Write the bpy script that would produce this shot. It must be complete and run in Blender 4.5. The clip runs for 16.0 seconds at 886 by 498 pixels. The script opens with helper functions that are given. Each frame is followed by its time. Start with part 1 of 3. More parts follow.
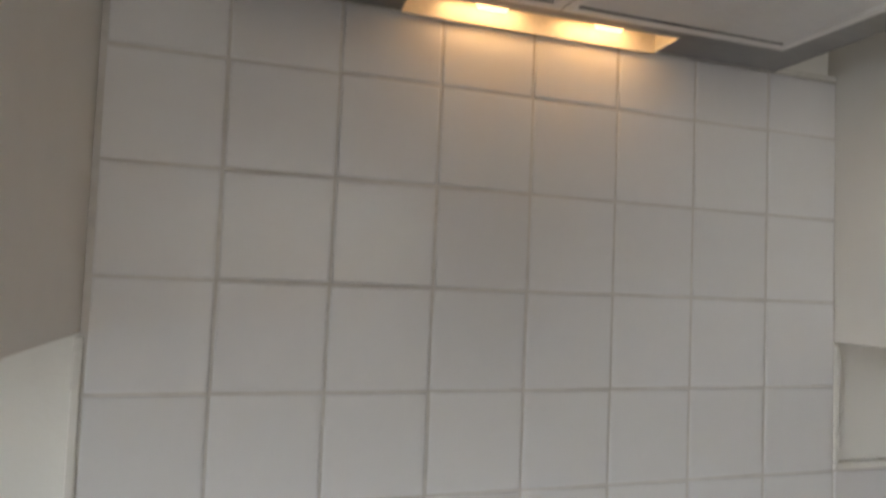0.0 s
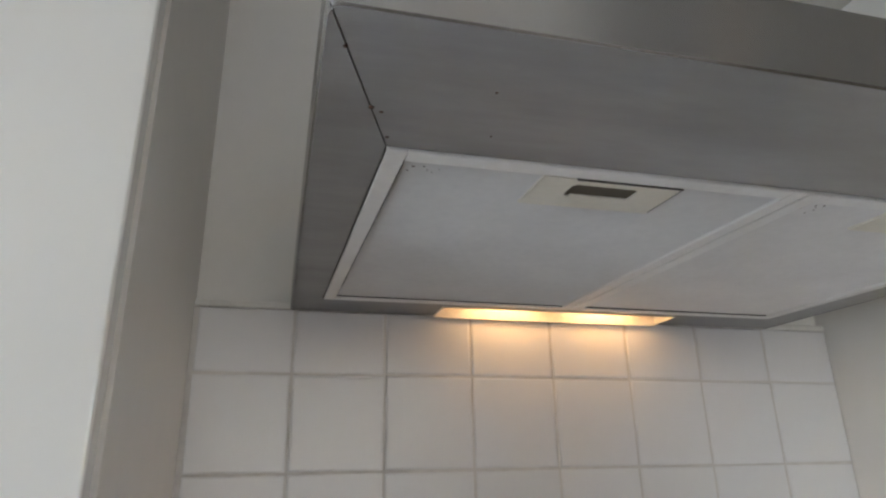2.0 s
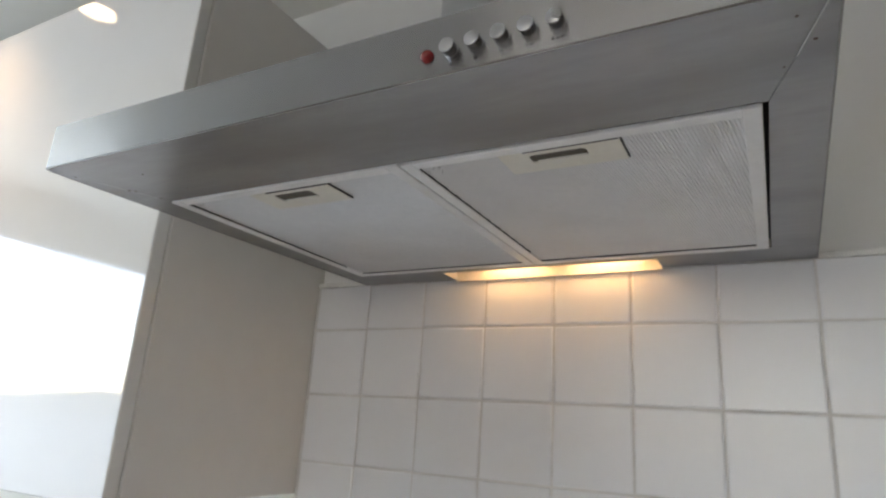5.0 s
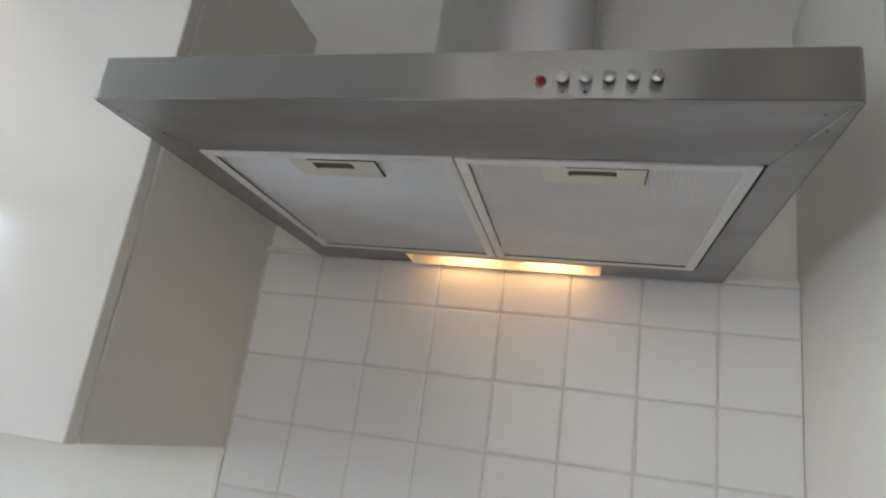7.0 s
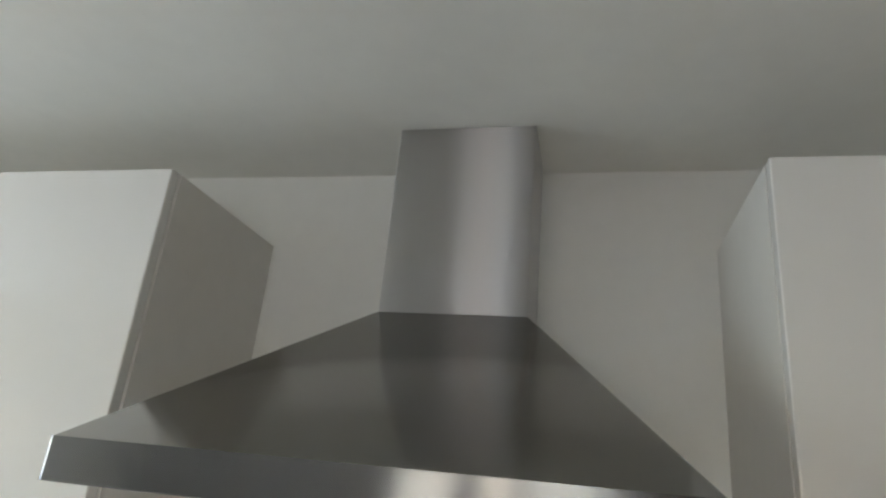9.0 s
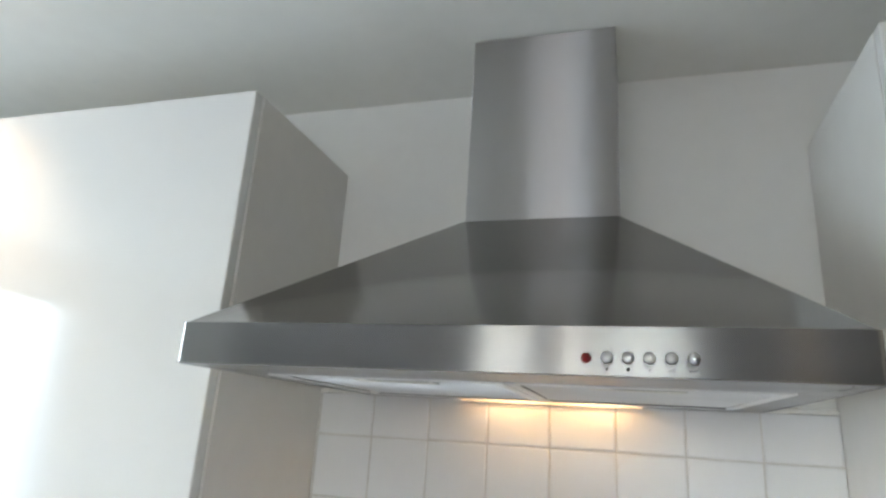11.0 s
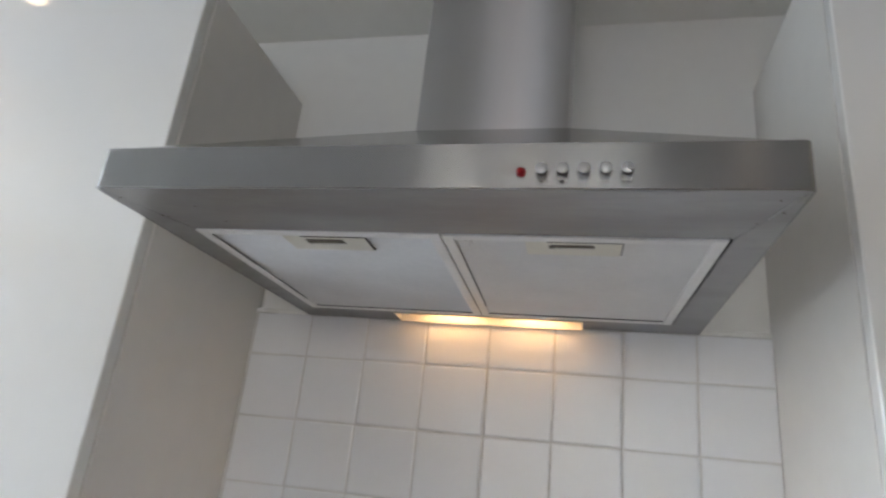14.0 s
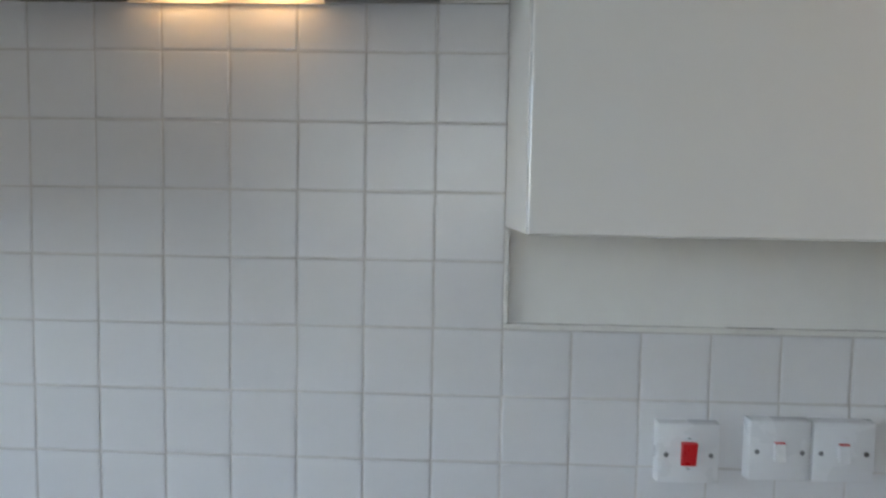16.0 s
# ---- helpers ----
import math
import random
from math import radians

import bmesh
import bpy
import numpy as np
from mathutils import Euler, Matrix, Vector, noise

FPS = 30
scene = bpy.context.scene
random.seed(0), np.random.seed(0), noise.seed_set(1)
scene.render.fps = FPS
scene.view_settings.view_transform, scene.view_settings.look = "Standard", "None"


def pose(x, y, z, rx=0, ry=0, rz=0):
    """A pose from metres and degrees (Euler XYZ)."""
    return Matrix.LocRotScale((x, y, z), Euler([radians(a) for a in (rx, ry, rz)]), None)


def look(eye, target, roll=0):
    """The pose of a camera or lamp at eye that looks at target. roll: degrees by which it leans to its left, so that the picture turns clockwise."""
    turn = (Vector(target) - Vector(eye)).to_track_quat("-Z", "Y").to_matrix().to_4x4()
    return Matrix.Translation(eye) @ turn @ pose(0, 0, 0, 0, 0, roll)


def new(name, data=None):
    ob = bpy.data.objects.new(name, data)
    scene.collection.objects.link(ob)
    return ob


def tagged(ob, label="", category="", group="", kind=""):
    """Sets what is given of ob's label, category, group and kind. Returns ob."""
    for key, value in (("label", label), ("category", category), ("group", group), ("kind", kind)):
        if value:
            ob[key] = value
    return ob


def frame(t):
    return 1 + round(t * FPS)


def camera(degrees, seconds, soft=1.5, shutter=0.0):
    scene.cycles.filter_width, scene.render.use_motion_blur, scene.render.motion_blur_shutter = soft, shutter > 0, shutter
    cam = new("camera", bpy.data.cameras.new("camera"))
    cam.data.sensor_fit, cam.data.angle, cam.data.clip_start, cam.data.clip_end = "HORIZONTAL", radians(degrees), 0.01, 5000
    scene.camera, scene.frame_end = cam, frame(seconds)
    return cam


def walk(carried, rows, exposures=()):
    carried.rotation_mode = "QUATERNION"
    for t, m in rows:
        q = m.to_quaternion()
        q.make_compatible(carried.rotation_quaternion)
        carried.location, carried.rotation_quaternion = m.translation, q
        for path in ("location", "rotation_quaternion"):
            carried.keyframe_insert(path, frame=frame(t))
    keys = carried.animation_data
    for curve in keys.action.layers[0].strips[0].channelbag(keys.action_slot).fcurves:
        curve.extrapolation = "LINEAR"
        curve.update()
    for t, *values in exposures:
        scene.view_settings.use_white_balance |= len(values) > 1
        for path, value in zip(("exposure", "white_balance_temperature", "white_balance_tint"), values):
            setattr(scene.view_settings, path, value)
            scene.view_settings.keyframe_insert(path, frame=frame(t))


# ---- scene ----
cam = camera(70.19, 16.0, soft=2.3, shutter=0.2)
PATH = [
    (0, (0.125, -0.5728, 1.513), (0.703, 1.3391, 1.6165), 2.29),
    (0.5, (0.0904, -0.6036, 1.5701), (0.7042, 1.2442, 2.0271), 3.18),
    (1, (0.087, -0.6295, 1.5945), (0.6676, 1.1871, 2.197), 1.00),
    (1.5, (0.084, -0.661, 1.6091), (0.6194, 1.1505, 2.2661), 0.11),
    (2, (0.0839, -0.6712, 1.6055), (0.5629, 1.156, 2.2626), -1.08),
    (2.5, (0.1045, -0.6538, 1.598), (0.4274, 1.2111, 2.2444), -3.31),
    (2.8, (0.162, -0.6133, 1.592), (0.1609, 1.2548, 2.3062), -4.92),
    (3, (0.228, -0.5834, 1.5872), (-0.1178, 1.2383, 2.3367), -2.26),
    (3.2, (0.3151, -0.5506, 1.5999), (-0.3577, 1.1949, 2.3074), 0.59),
    (3.5, (0.4307, -0.5413, 1.5865), (-0.4445, 1.1031, 2.3146), 2.66),
    (4, (0.5596, -0.6773, 1.5896), (-0.3081, 1.0227, 2.1872), 1.81),
    (4.2, (0.5908, -0.7178, 1.5838), (-0.3146, 0.9657, 2.1722), 2.86),
    (4.5, (0.623, -0.7511, 1.5785), (-0.312, 0.9222, 2.1492), 1.76),
    (5, (0.6499, -0.7644, 1.5639), (-0.2959, 0.9097, 2.1138), 3.82),
    (5.2, (0.6309, -0.7781, 1.5651), (-0.2106, 0.9414, 2.1439), 4.93),
    (7.3, (0.5287, -0.8908, 1.5199), (0.0322, 0.966, 2.0728), 7.90),
    (7.5, (0.5297, -0.8894, 1.519), (0.031, 0.9665, 2.0728), 7.40),
    (8, (0.5463, -0.9202, 1.5883), (0.1018, 0.9887, 1.9862), 5.67),
    (8.2, (0.5527, -0.951, 1.6517), (0.0949, 0.9426, 2.1042), 5.29),
    (8.5, (0.5669, -0.9881, 1.7425), (0.1047, 0.8748, 2.3047), 5.13),
    (8.7, (0.581, -1.0087, 1.7953), (0.1221, 0.8171, 2.4704), 5.62),
    (10.8, (0.5314, -1.0039, 1.7387), (0.0169, 0.8246, 2.3648), 2.93),
    (11, (0.5125, -1.0006, 1.7055), (-0.0612, 0.8278, 2.2782), 3.72),
    (11.5, (0.5017, -0.9922, 1.6761), (-0.108, 0.8378, 2.2047), 6.83),
    (12, (0.4882, -0.9902, 1.6413), (-0.0755, 0.8073, 2.3131), 7.72),
    (12.5, (0.4755, -0.9633, 1.5842), (-0.0113, 0.854, 2.2627), 10.18),
    (13, (0.4722, -0.9569, 1.5499), (-0.0054, 0.8541, 2.2513), 9.38),
    (13.5, (0.4723, -0.955, 1.5483), (-0.0437, 0.8586, 2.2152), 9.41),
    (14, (0.5285, -0.9278, 1.5484), (0.0778, 0.9031, 2.2153), 6.17),
    (14.5, (0.6237, -0.8686, 1.55), (0.4898, 1.0492, 2.1014), 1.68),
    (14.8, (0.6449, -0.8609, 1.5539), (0.5734, 1.0744, 2.0534), 0.46),
    (15, (0.65, -0.861, 1.5447), (0.5932, 1.0895, 1.9832), -0.07),
    (15.5, (0.6502, -0.8684, 1.5072), (0.6126, 1.126, 1.6518), 0.95),
    (16, (0.7194, -0.8902, 1.4815), (0.6568, 1.1051, 1.3589), 0.94),
]
EXPOSURES = [(0.0, 3.19, 8630, 22), (0.5, 3.15, 8650, 22), (1.0, 3.28, 8500, 21), (1.5, 3.4, 7980, 20), (2.0, 3.54, 7950, 20), (2.7, 3.64, 7950, 20), (3.5, 3.89, 8080, 20), (4.5, 3.72, 8030, 20), (5.0, 3.7, 7880, 20), (7.5, 3.61, 7980, 20), (8.5, 3.63, 8280, 17), (11.0, 4.15, 7480, 15), (12.5, 3.97, 7530, 17), (14.5, 3.7, 7630, 21), (15.5, 3.55, 7370, 17), (16.0, 3.28, 7200, 16)]
walk(cam, [(t, look(eye, target, roll)) for t, eye, target, roll in PATH], EXPOSURES)

# ---- world, sun and exposure ----
world = bpy.data.worlds.new("sky")
scene.world = world
world.use_nodes = True
wn = world.node_tree
wn.nodes.clear()
sky = wn.nodes.new("ShaderNodeTexSky")
sky.sky_type = "NISHITA"
sky.sun_disc = False
sky.sun_elevation = radians(48)
sky.sun_rotation = radians(237)
sky.air_density, sky.dust_density, sky.ozone_density = 1.0, 0.2, 3.2
wbg = wn.nodes.new("ShaderNodeBackground")
wbg.inputs["Strength"].default_value = 0.09
wout = wn.nodes.new("ShaderNodeOutputWorld")
wn.links.new(sky.outputs[0], wbg.inputs[0])
wn.links.new(wbg.outputs[0], wout.inputs[0])

sun = new("sun", bpy.data.lights.new("sun", "SUN"))
sun.data.energy, sun.data.angle, sun.data.color = 0.03, radians(20), (1.0, 0.96, 0.90)
sun.matrix_world = look((-8.4, -5.4, 11.1), (0, 0, 0))

# daylight of the open sky in the south window's opening
for x, width, colour, power in ((0.01, 0.25, (0.92, 0.96, 1.0), 0.115), (0.375, 0.16, (1.0, 0.92, 0.87), 0.080), (0.69, 0.31, (0.80, 0.92, 1.0), 0.150)):
    day = new("window_daylight", bpy.data.lights.new("window_daylight", "AREA"))
    day.data.shape, day.data.size, day.data.size_y = "RECTANGLE", width, 0.95
    day.data.energy, day.data.color = power, colour
    day.matrix_world = look((x, -2.74, 1.50), (x, 0, 1.50))

# daylight of the open sky in the west window's opening
day = new("window_daylight", bpy.data.lights.new("window_daylight", "AREA"))
day.data.shape, day.data.size, day.data.size_y = "RECTANGLE", 1.30, 1.05
day.data.energy, day.data.color = 1.0, (0.62, 0.83, 1.0)
day.matrix_world = look((-1.86, -1.075, 1.60), (0, -1.075, 1.60))

# ---- materials ----


def surface(name, colour, rough=0.5, metal=0.0, vary=0.06, scale=6.0, bump=0.0, bump_scale=60.0, stretch=(1, 1, 1), coat=0.0, aniso=0.0, piece=0.0, rough_vary=0.08, stain=None, stain_amount=0.0, stain_scale=2.5, spec=0.5):
    """A node material: colour broken up at two scales, roughness that drifts, fine relief."""
    m = bpy.data.materials.new(name)
    m.use_nodes = True
    nt = m.node_tree
    b = nt.nodes["Principled BSDF"]
    tc = nt.nodes.new("ShaderNodeTexCoord")
    mp = nt.nodes.new("ShaderNodeMapping")
    mp.inputs["Scale"].default_value = stretch
    nt.links.new(tc.outputs["Object"], mp.inputs[0])

    def noise_tex(s, detail=4):
        n = nt.nodes.new("ShaderNodeTexNoise")
        n.inputs["Scale"].default_value, n.inputs["Detail"].default_value = s, detail
        nt.links.new(mp.outputs[0], n.inputs["Vector"])
        return n

    def span(src, lo, hi, a=0.3, c=0.7):
        r = nt.nodes.new("ShaderNodeMapRange")
        r.inputs["From Min"].default_value, r.inputs["From Max"].default_value = a, c
        r.inputs["To Min"].default_value, r.inputs["To Max"].default_value = lo, hi
        nt.links.new(src, r.inputs["Value"])
        return r.outputs[0]

    big, fine = noise_tex(scale), noise_tex(scale * 11, 3)
    hsv = nt.nodes.new("ShaderNodeHueSaturation")
    hsv.inputs["Color"].default_value = (*colour, 1)
    add = nt.nodes.new("ShaderNodeMath")
    add.operation = "ADD"
    nt.links.new(span(big.outputs["Fac"], 1 - vary, 1 + vary), add.inputs[0])
    nt.links.new(span(fine.outputs["Fac"], -vary * 0.5, vary * 0.5), add.inputs[1])
    value = add.outputs[0]
    if piece:
        info = nt.nodes.new("ShaderNodeObjectInfo")
        more = nt.nodes.new("ShaderNodeMath")
        more.operation = "ADD"
        nt.links.new(value, more.inputs[0])
        nt.links.new(span(info.outputs["Random"], -piece, piece, 0, 1), more.inputs[1])
        value = more.outputs[0]
    nt.links.new(value, hsv.inputs["Value"])
    out = hsv.outputs[0]
    if stain:
        sn = noise_tex(stain_scale, 6)
        mix = nt.nodes.new("ShaderNodeMix")
        mix.data_type = "RGBA"
        mix.inputs["B"].default_value = (*stain, 1)
        nt.links.new(span(sn.outputs["Fac"], 0, stain_amount, 0.42, 0.8), mix.inputs["Factor"])
        nt.links.new(out, mix.inputs["A"])
        out = mix.outputs["Result"]
    nt.links.new(out, b.inputs["Base Color"])
    nt.links.new(span(big.outputs["Fac"], max(0.02, rough - rough_vary), rough + rough_vary), b.inputs["Roughness"])
    b.inputs["Metallic"].default_value = metal
    b.inputs["Specular IOR Level"].default_value = spec
    b.inputs["Coat Weight"].default_value = coat
    b.inputs["Coat Roughness"].default_value = 0.04
    if aniso:
        b.inputs["Anisotropic"].default_value = aniso
        b.inputs["Anisotropic Rotation"].default_value = 0.25
        tan = nt.nodes.new("ShaderNodeTangent")
        tan.direction_type, tan.axis = "RADIAL", "Z"
        nt.links.new(tan.outputs[0], b.inputs["Tangent"])
    if bump:
        bt = noise_tex(bump_scale, 5)
        bn = nt.nodes.new("ShaderNodeBump")
        bn.inputs["Strength"].default_value, bn.inputs["Distance"].default_value = bump, 0.002
        nt.links.new(bt.outputs["Fac"], bn.inputs["Height"])
        nt.links.new(bn.outputs[0], b.inputs["Normal"])
    return m


def glow(name, colour, strength):
    m = bpy.data.materials.new(name)
    m.use_nodes = True
    b = m.node_tree.nodes["Principled BSDF"]
    b.inputs["Base Color"].default_value = (*colour, 1)
    b.inputs["Emission Color"].default_value = (*colour, 1)
    b.inputs["Emission Strength"].default_value = strength
    return m


M_PAINT = surface("wall_paint", (0.83, 0.825, 0.79), 0.55, vary=0.02, scale=3, bump=0.12, bump_scale=180)
# unseen east wall: beige chosen to dim and warm light on the left panel
M_BEIGE = surface("beige_bounce_tone", (0.40, 0.34, 0.28), 0.6, vary=0.03, scale=3, bump=0.12, bump_scale=180)
# unseen south wall: made dark so the steel mirrors a dark room
M_FAR = surface("far_wall_dark_tone", (0.16, 0.15, 0.145), 0.7, vary=0.06, scale=2)
M_CEIL = surface("ceiling_paint", (0.85, 0.845, 0.80), 0.8, vary=0.03, scale=2, bump=0.15, bump_scale=120, stain=(0.74, 0.73, 0.68), stain_amount=0.4, stain_scale=1.6)
# floor out of view: paleness added to throw light up at the ceiling
M_FLOOR = surface("floor_board", (0.54, 0.50, 0.45), 0.45, vary=0.12, scale=4, stretch=(1, 8, 1))
M_TILE = surface("glazed_tile", (0.75, 0.75, 0.755), 0.23, vary=0.012, scale=9, bump=0.05, bump_scale=22, piece=0.02, rough_vary=0.02, spec=0.32)
M_GROUT = surface("grout", (0.63, 0.61, 0.585), 0.9, vary=0.12, scale=7, bump=0.15, bump_scale=300)
M_TRIM = surface("trim_plastic", (0.78, 0.77, 0.73), 0.3, vary=0.04, scale=10)
M_SEAL = surface("sealant", (0.66, 0.62, 0.52), 0.5, vary=0.15, scale=60)
M_GLOSS = surface("gloss_laminate", (0.775, 0.762, 0.735), 0.05, vary=0.012, scale=2, coat=0.6, rough_vary=0.02)
M_CARC = surface("carcass_melamine", (0.73, 0.705, 0.665), 0.34, vary=0.025, scale=3, rough_vary=0.04, bump=0.05, bump_scale=90)
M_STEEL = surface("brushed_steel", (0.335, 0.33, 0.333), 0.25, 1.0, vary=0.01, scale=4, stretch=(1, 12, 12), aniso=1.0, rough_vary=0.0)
# same steel as the band; window sheen on the flue put into its colour
M_STEEL_V = surface("upright_steel_lightened", (0.58, 0.565, 0.56), 0.37, 1.0, vary=0.01, scale=4, stretch=(12, 12, 1), aniso=1.0, rough_vary=0.0)
M_STEEL_U = surface("smeared_steel", (0.335, 0.332, 0.338), 0.36, 1.0, vary=0.09, scale=3.5, stretch=(1, 3.5, 3.5), rough_vary=0.06, stain=(0.23, 0.225, 0.225), stain_amount=1.0, stain_scale=5)
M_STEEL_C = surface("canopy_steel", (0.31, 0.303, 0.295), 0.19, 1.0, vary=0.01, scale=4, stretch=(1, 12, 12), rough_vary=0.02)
# near-black colour for the shade in gaps and inside the hood
M_DARK = surface("gap_shade", (0.02, 0.02, 0.02), 0.7, vary=0.3)
M_RUST = surface("rust_speck", (0.10, 0.055, 0.04), 0.8, vary=0.4, scale=200)
M_FILTER = surface("filter_frame", (0.78, 0.775, 0.765), 0.42, 0.1, vary=0.05, scale=12)
M_MESH = surface("filter_mesh", (0.74, 0.735, 0.73), 0.55, 0.15, vary=0.05, scale=14)
# darker copy of the mesh colour: the shade between strands is painted in
M_MESH_BACK = surface("filter_inside_shade", (0.42, 0.415, 0.41), 0.6, 0.1, vary=0.1, scale=20)
# near-black brown for the shaded depth of the finger slot
M_WELL = surface("slot_shade", (0.085, 0.07, 0.05), 0.6, vary=0.2, scale=60)
M_LATCH = surface("latch_plastic", (0.72, 0.69, 0.61), 0.45, vary=0.05, scale=20)
M_CHROME = surface("chrome", (0.62, 0.62, 0.63), 0.14, 1.0, vary=0.02, rough_vary=0.03)
M_KNURL = surface("knurled_chrome", (0.30, 0.30, 0.31), 0.22, 1.0, vary=0.05, bump=0.5, bump_scale=500)
M_CAP = surface("satin_cap", (0.43, 0.43, 0.435), 0.30, 1.0, vary=0.03, scale=40)
M_RED = surface("red_lens", (0.21, 0.006, 0.008), 0.15, vary=0.1, coat=0.5)
M_INK = surface("printed_mark", (0.03, 0.03, 0.03), 0.6, vary=0.2)
M_RECESS = surface("recess_steel", (0.84, 0.80, 0.72), 0.45, 0.25, vary=0.08, scale=20)
M_BULB = glow("bulb_glass", (1.0, 0.66, 0.32), 0.4)
M_SWITCH = surface("switch_plastic", (0.78, 0.79, 0.80), 0.28, vary=0.015, scale=12)
M_ROCKER = surface("red_rocker", (0.62, 0.015, 0.02), 0.3, vary=0.08, scale=30)
M_SCREW = surface("screw_steel", (0.25, 0.25, 0.26), 0.35, 1.0, vary=0.2, scale=80)
M_UPVC = surface("window_upvc", (0.80, 0.80, 0.79), 0.3, vary=0.03)
M_LAND = surface("meadow", (0.20, 0.235, 0.225), 0.95, vary=0.4, scale=0.03)
M_TREE = surface("far_trees", (0.20, 0.24, 0.24), 0.95, vary=0.5, scale=0.05)
M_DOWN = glow("downlight_lamp", (1.0, 0.84, 0.62), 0.55)
M_HOT = glow("halogen_bulb", (1.0, 0.96, 0.90), 16.0)
M_GLASS = bpy.data.materials.new("window_glass")
M_GLASS.use_nodes = True
gb = M_GLASS.node_tree.nodes["Principled BSDF"]
gb.inputs["Transmission Weight"].default_value, gb.inputs["Roughness"].default_value, gb.inputs["IOR"].default_value = 1.0, 0.0, 1.05

# ---- building helpers ----


def box(bm, x0, x1, y0, y1, z0, z1):
    v = [bm.verts.new(p) for p in ((x0, y0, z0), (x1, y0, z0), (x1, y1, z0), (x0, y1, z0), (x0, y0, z1), (x1, y0, z1), (x1, y1, z1), (x0, y1, z1))]
    for f in ((0, 3, 2, 1), (4, 5, 6, 7), (0, 1, 5, 4), (1, 2, 6, 5), (2, 3, 7, 6), (3, 0, 4, 7)):
        bm.faces.new([v[i] for i in f])
    return bm


def rounded(x0, x1, y0, y1, z0, z1, r=0.002, seg=2):
    bm = box(bmesh.new(), x0, x1, y0, y1, z0, z1)
    bmesh.ops.bevel(bm, geom=bm.edges[:], offset=r, segments=seg, profile=0.5, affect="EDGES")
    return bm


def solid(bm, low, high):
    """A closed block between two rings of points, one above the other."""
    a, b = [bm.verts.new(p) for p in low], [bm.verts.new(p) for p in high]
    n = len(a)
    bm.faces.new(a[::-1])
    bm.faces.new(b)
    for i in range(n):
        bm.faces.new((a[i], a[(i + 1) % n], b[(i + 1) % n], b[i]))
    return bm


def turned(bm, profile, m, n=20):
    """A turned form: rings of (radius, height) round the local z axis, laid by m."""
    rings = []
    for r, h in profile:
        rings.append([bm.verts.new(m @ Vector((r * math.cos(2 * math.pi * i / n), r * math.sin(2 * math.pi * i / n), h))) for i in range(n)])
    for a, b in zip(rings, rings[1:]):
        for i in range(n):
            bm.faces.new((a[i], a[(i + 1) % n], b[(i + 1) % n], b[i]))
    bm.faces.new(rings[0][::-1])
    bm.faces.new(rings[-1])
    return bm


def mesh_of(name, bm, material, smooth=False):
    bmesh.ops.recalc_face_normals(bm, faces=bm.faces[:])
    me = bpy.data.meshes.new(name)
    bm.to_mesh(me)
    bm.free()
    me.materials.append(material)
    if smooth:
        for p in me.polygons:
            p.use_smooth = True
        me.set_sharp_from_angle(angle=radians(35))
    return me


def part(name, bm, material, parent, label="", smooth=False):
    ob = new(name, mesh_of(name, bm, material, smooth))
    ob.parent = parent
    ob.matrix_parent_inverse = parent.matrix_world.inverted()
    return tagged(ob, label=label)


def base(name, x, y, z, label, category, group="", kind=""):
    ob = new(name)
    ob.empty_display_size = 0.05
    ob.matrix_world = ob.matrix_basis = pose(x, y, z)
    bpy.context.view_layer.update()
    return tagged(ob, label, category, group, kind)


def structure(name, bm, material, label, category):
    return tagged(new(name, mesh_of(name, bm, material)), label, category, kind="structure")


# ---- the room ----
WEST, EAST, SOUTH, CEIL = -1.80, 2.40, -2.60, 2.319
PLASTER = 0.012  # the painted face of the tiled wall lies behind the tiles' faces

structure("floor", box(bmesh.new(), WEST - 0.2, EAST + 0.2, SOUTH - 0.2, 0.212, -0.1, 0.0), M_FLOOR, "unseen boarded kitchen floor, pale to bounce light to the ceiling", "floor")
structure("ceiling", box(bmesh.new(), WEST - 0.2, EAST + 0.2, SOUTH - 0.2, 0.212, CEIL, CEIL + 0.12), M_CEIL, "off-white painted ceiling with faint grey marks", "ceiling")
wall_north = structure("wall_north", box(bmesh.new(), WEST, EAST, PLASTER, 0.212, 0, CEIL), M_PAINT, "cream painted kitchen wall, partly covered with white tiles", "wall")
structure("wall_east", box(bmesh.new(), EAST, EAST + 0.2, SOUTH, 0.212, 0, CEIL), M_BEIGE, "plain unseen wall, beige to dim and warm the bounced light", "wall")


def wall_with_opening(name, axis, at0, at1, a0, a1, o0, o1, z0, z1, label, material=M_PAINT):
    bm = bmesh.new()
    for u0, u1, w0, w1 in ((a0, o0, 0, CEIL), (o1, a1, 0, CEIL), (o0, o1, 0, z0), (o0, o1, z1, CEIL)):
        if axis == "x":
            box(bm, at0, at1, u0, u1, w0, w1)
        else:
            box(bm, u0, u1, at0, at1, w0, w1)
    return structure(name, bm, material, label, "wall")


W1 = (-1.78, -0.37, 1.02, 2.172)  # west window: along y, then height
W2 = (-0.20, 1.00, 1.10, 2.05)  # south window: along x, then height
wall_with_opening("wall_west", "x", WEST - 0.2, WEST, SOUTH, 0.212, *W1, "cream painted wall round a wide window")
# unseen; its place and dark tone shape the hood's reflections
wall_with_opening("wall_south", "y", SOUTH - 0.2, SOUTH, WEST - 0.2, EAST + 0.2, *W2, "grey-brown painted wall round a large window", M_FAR)


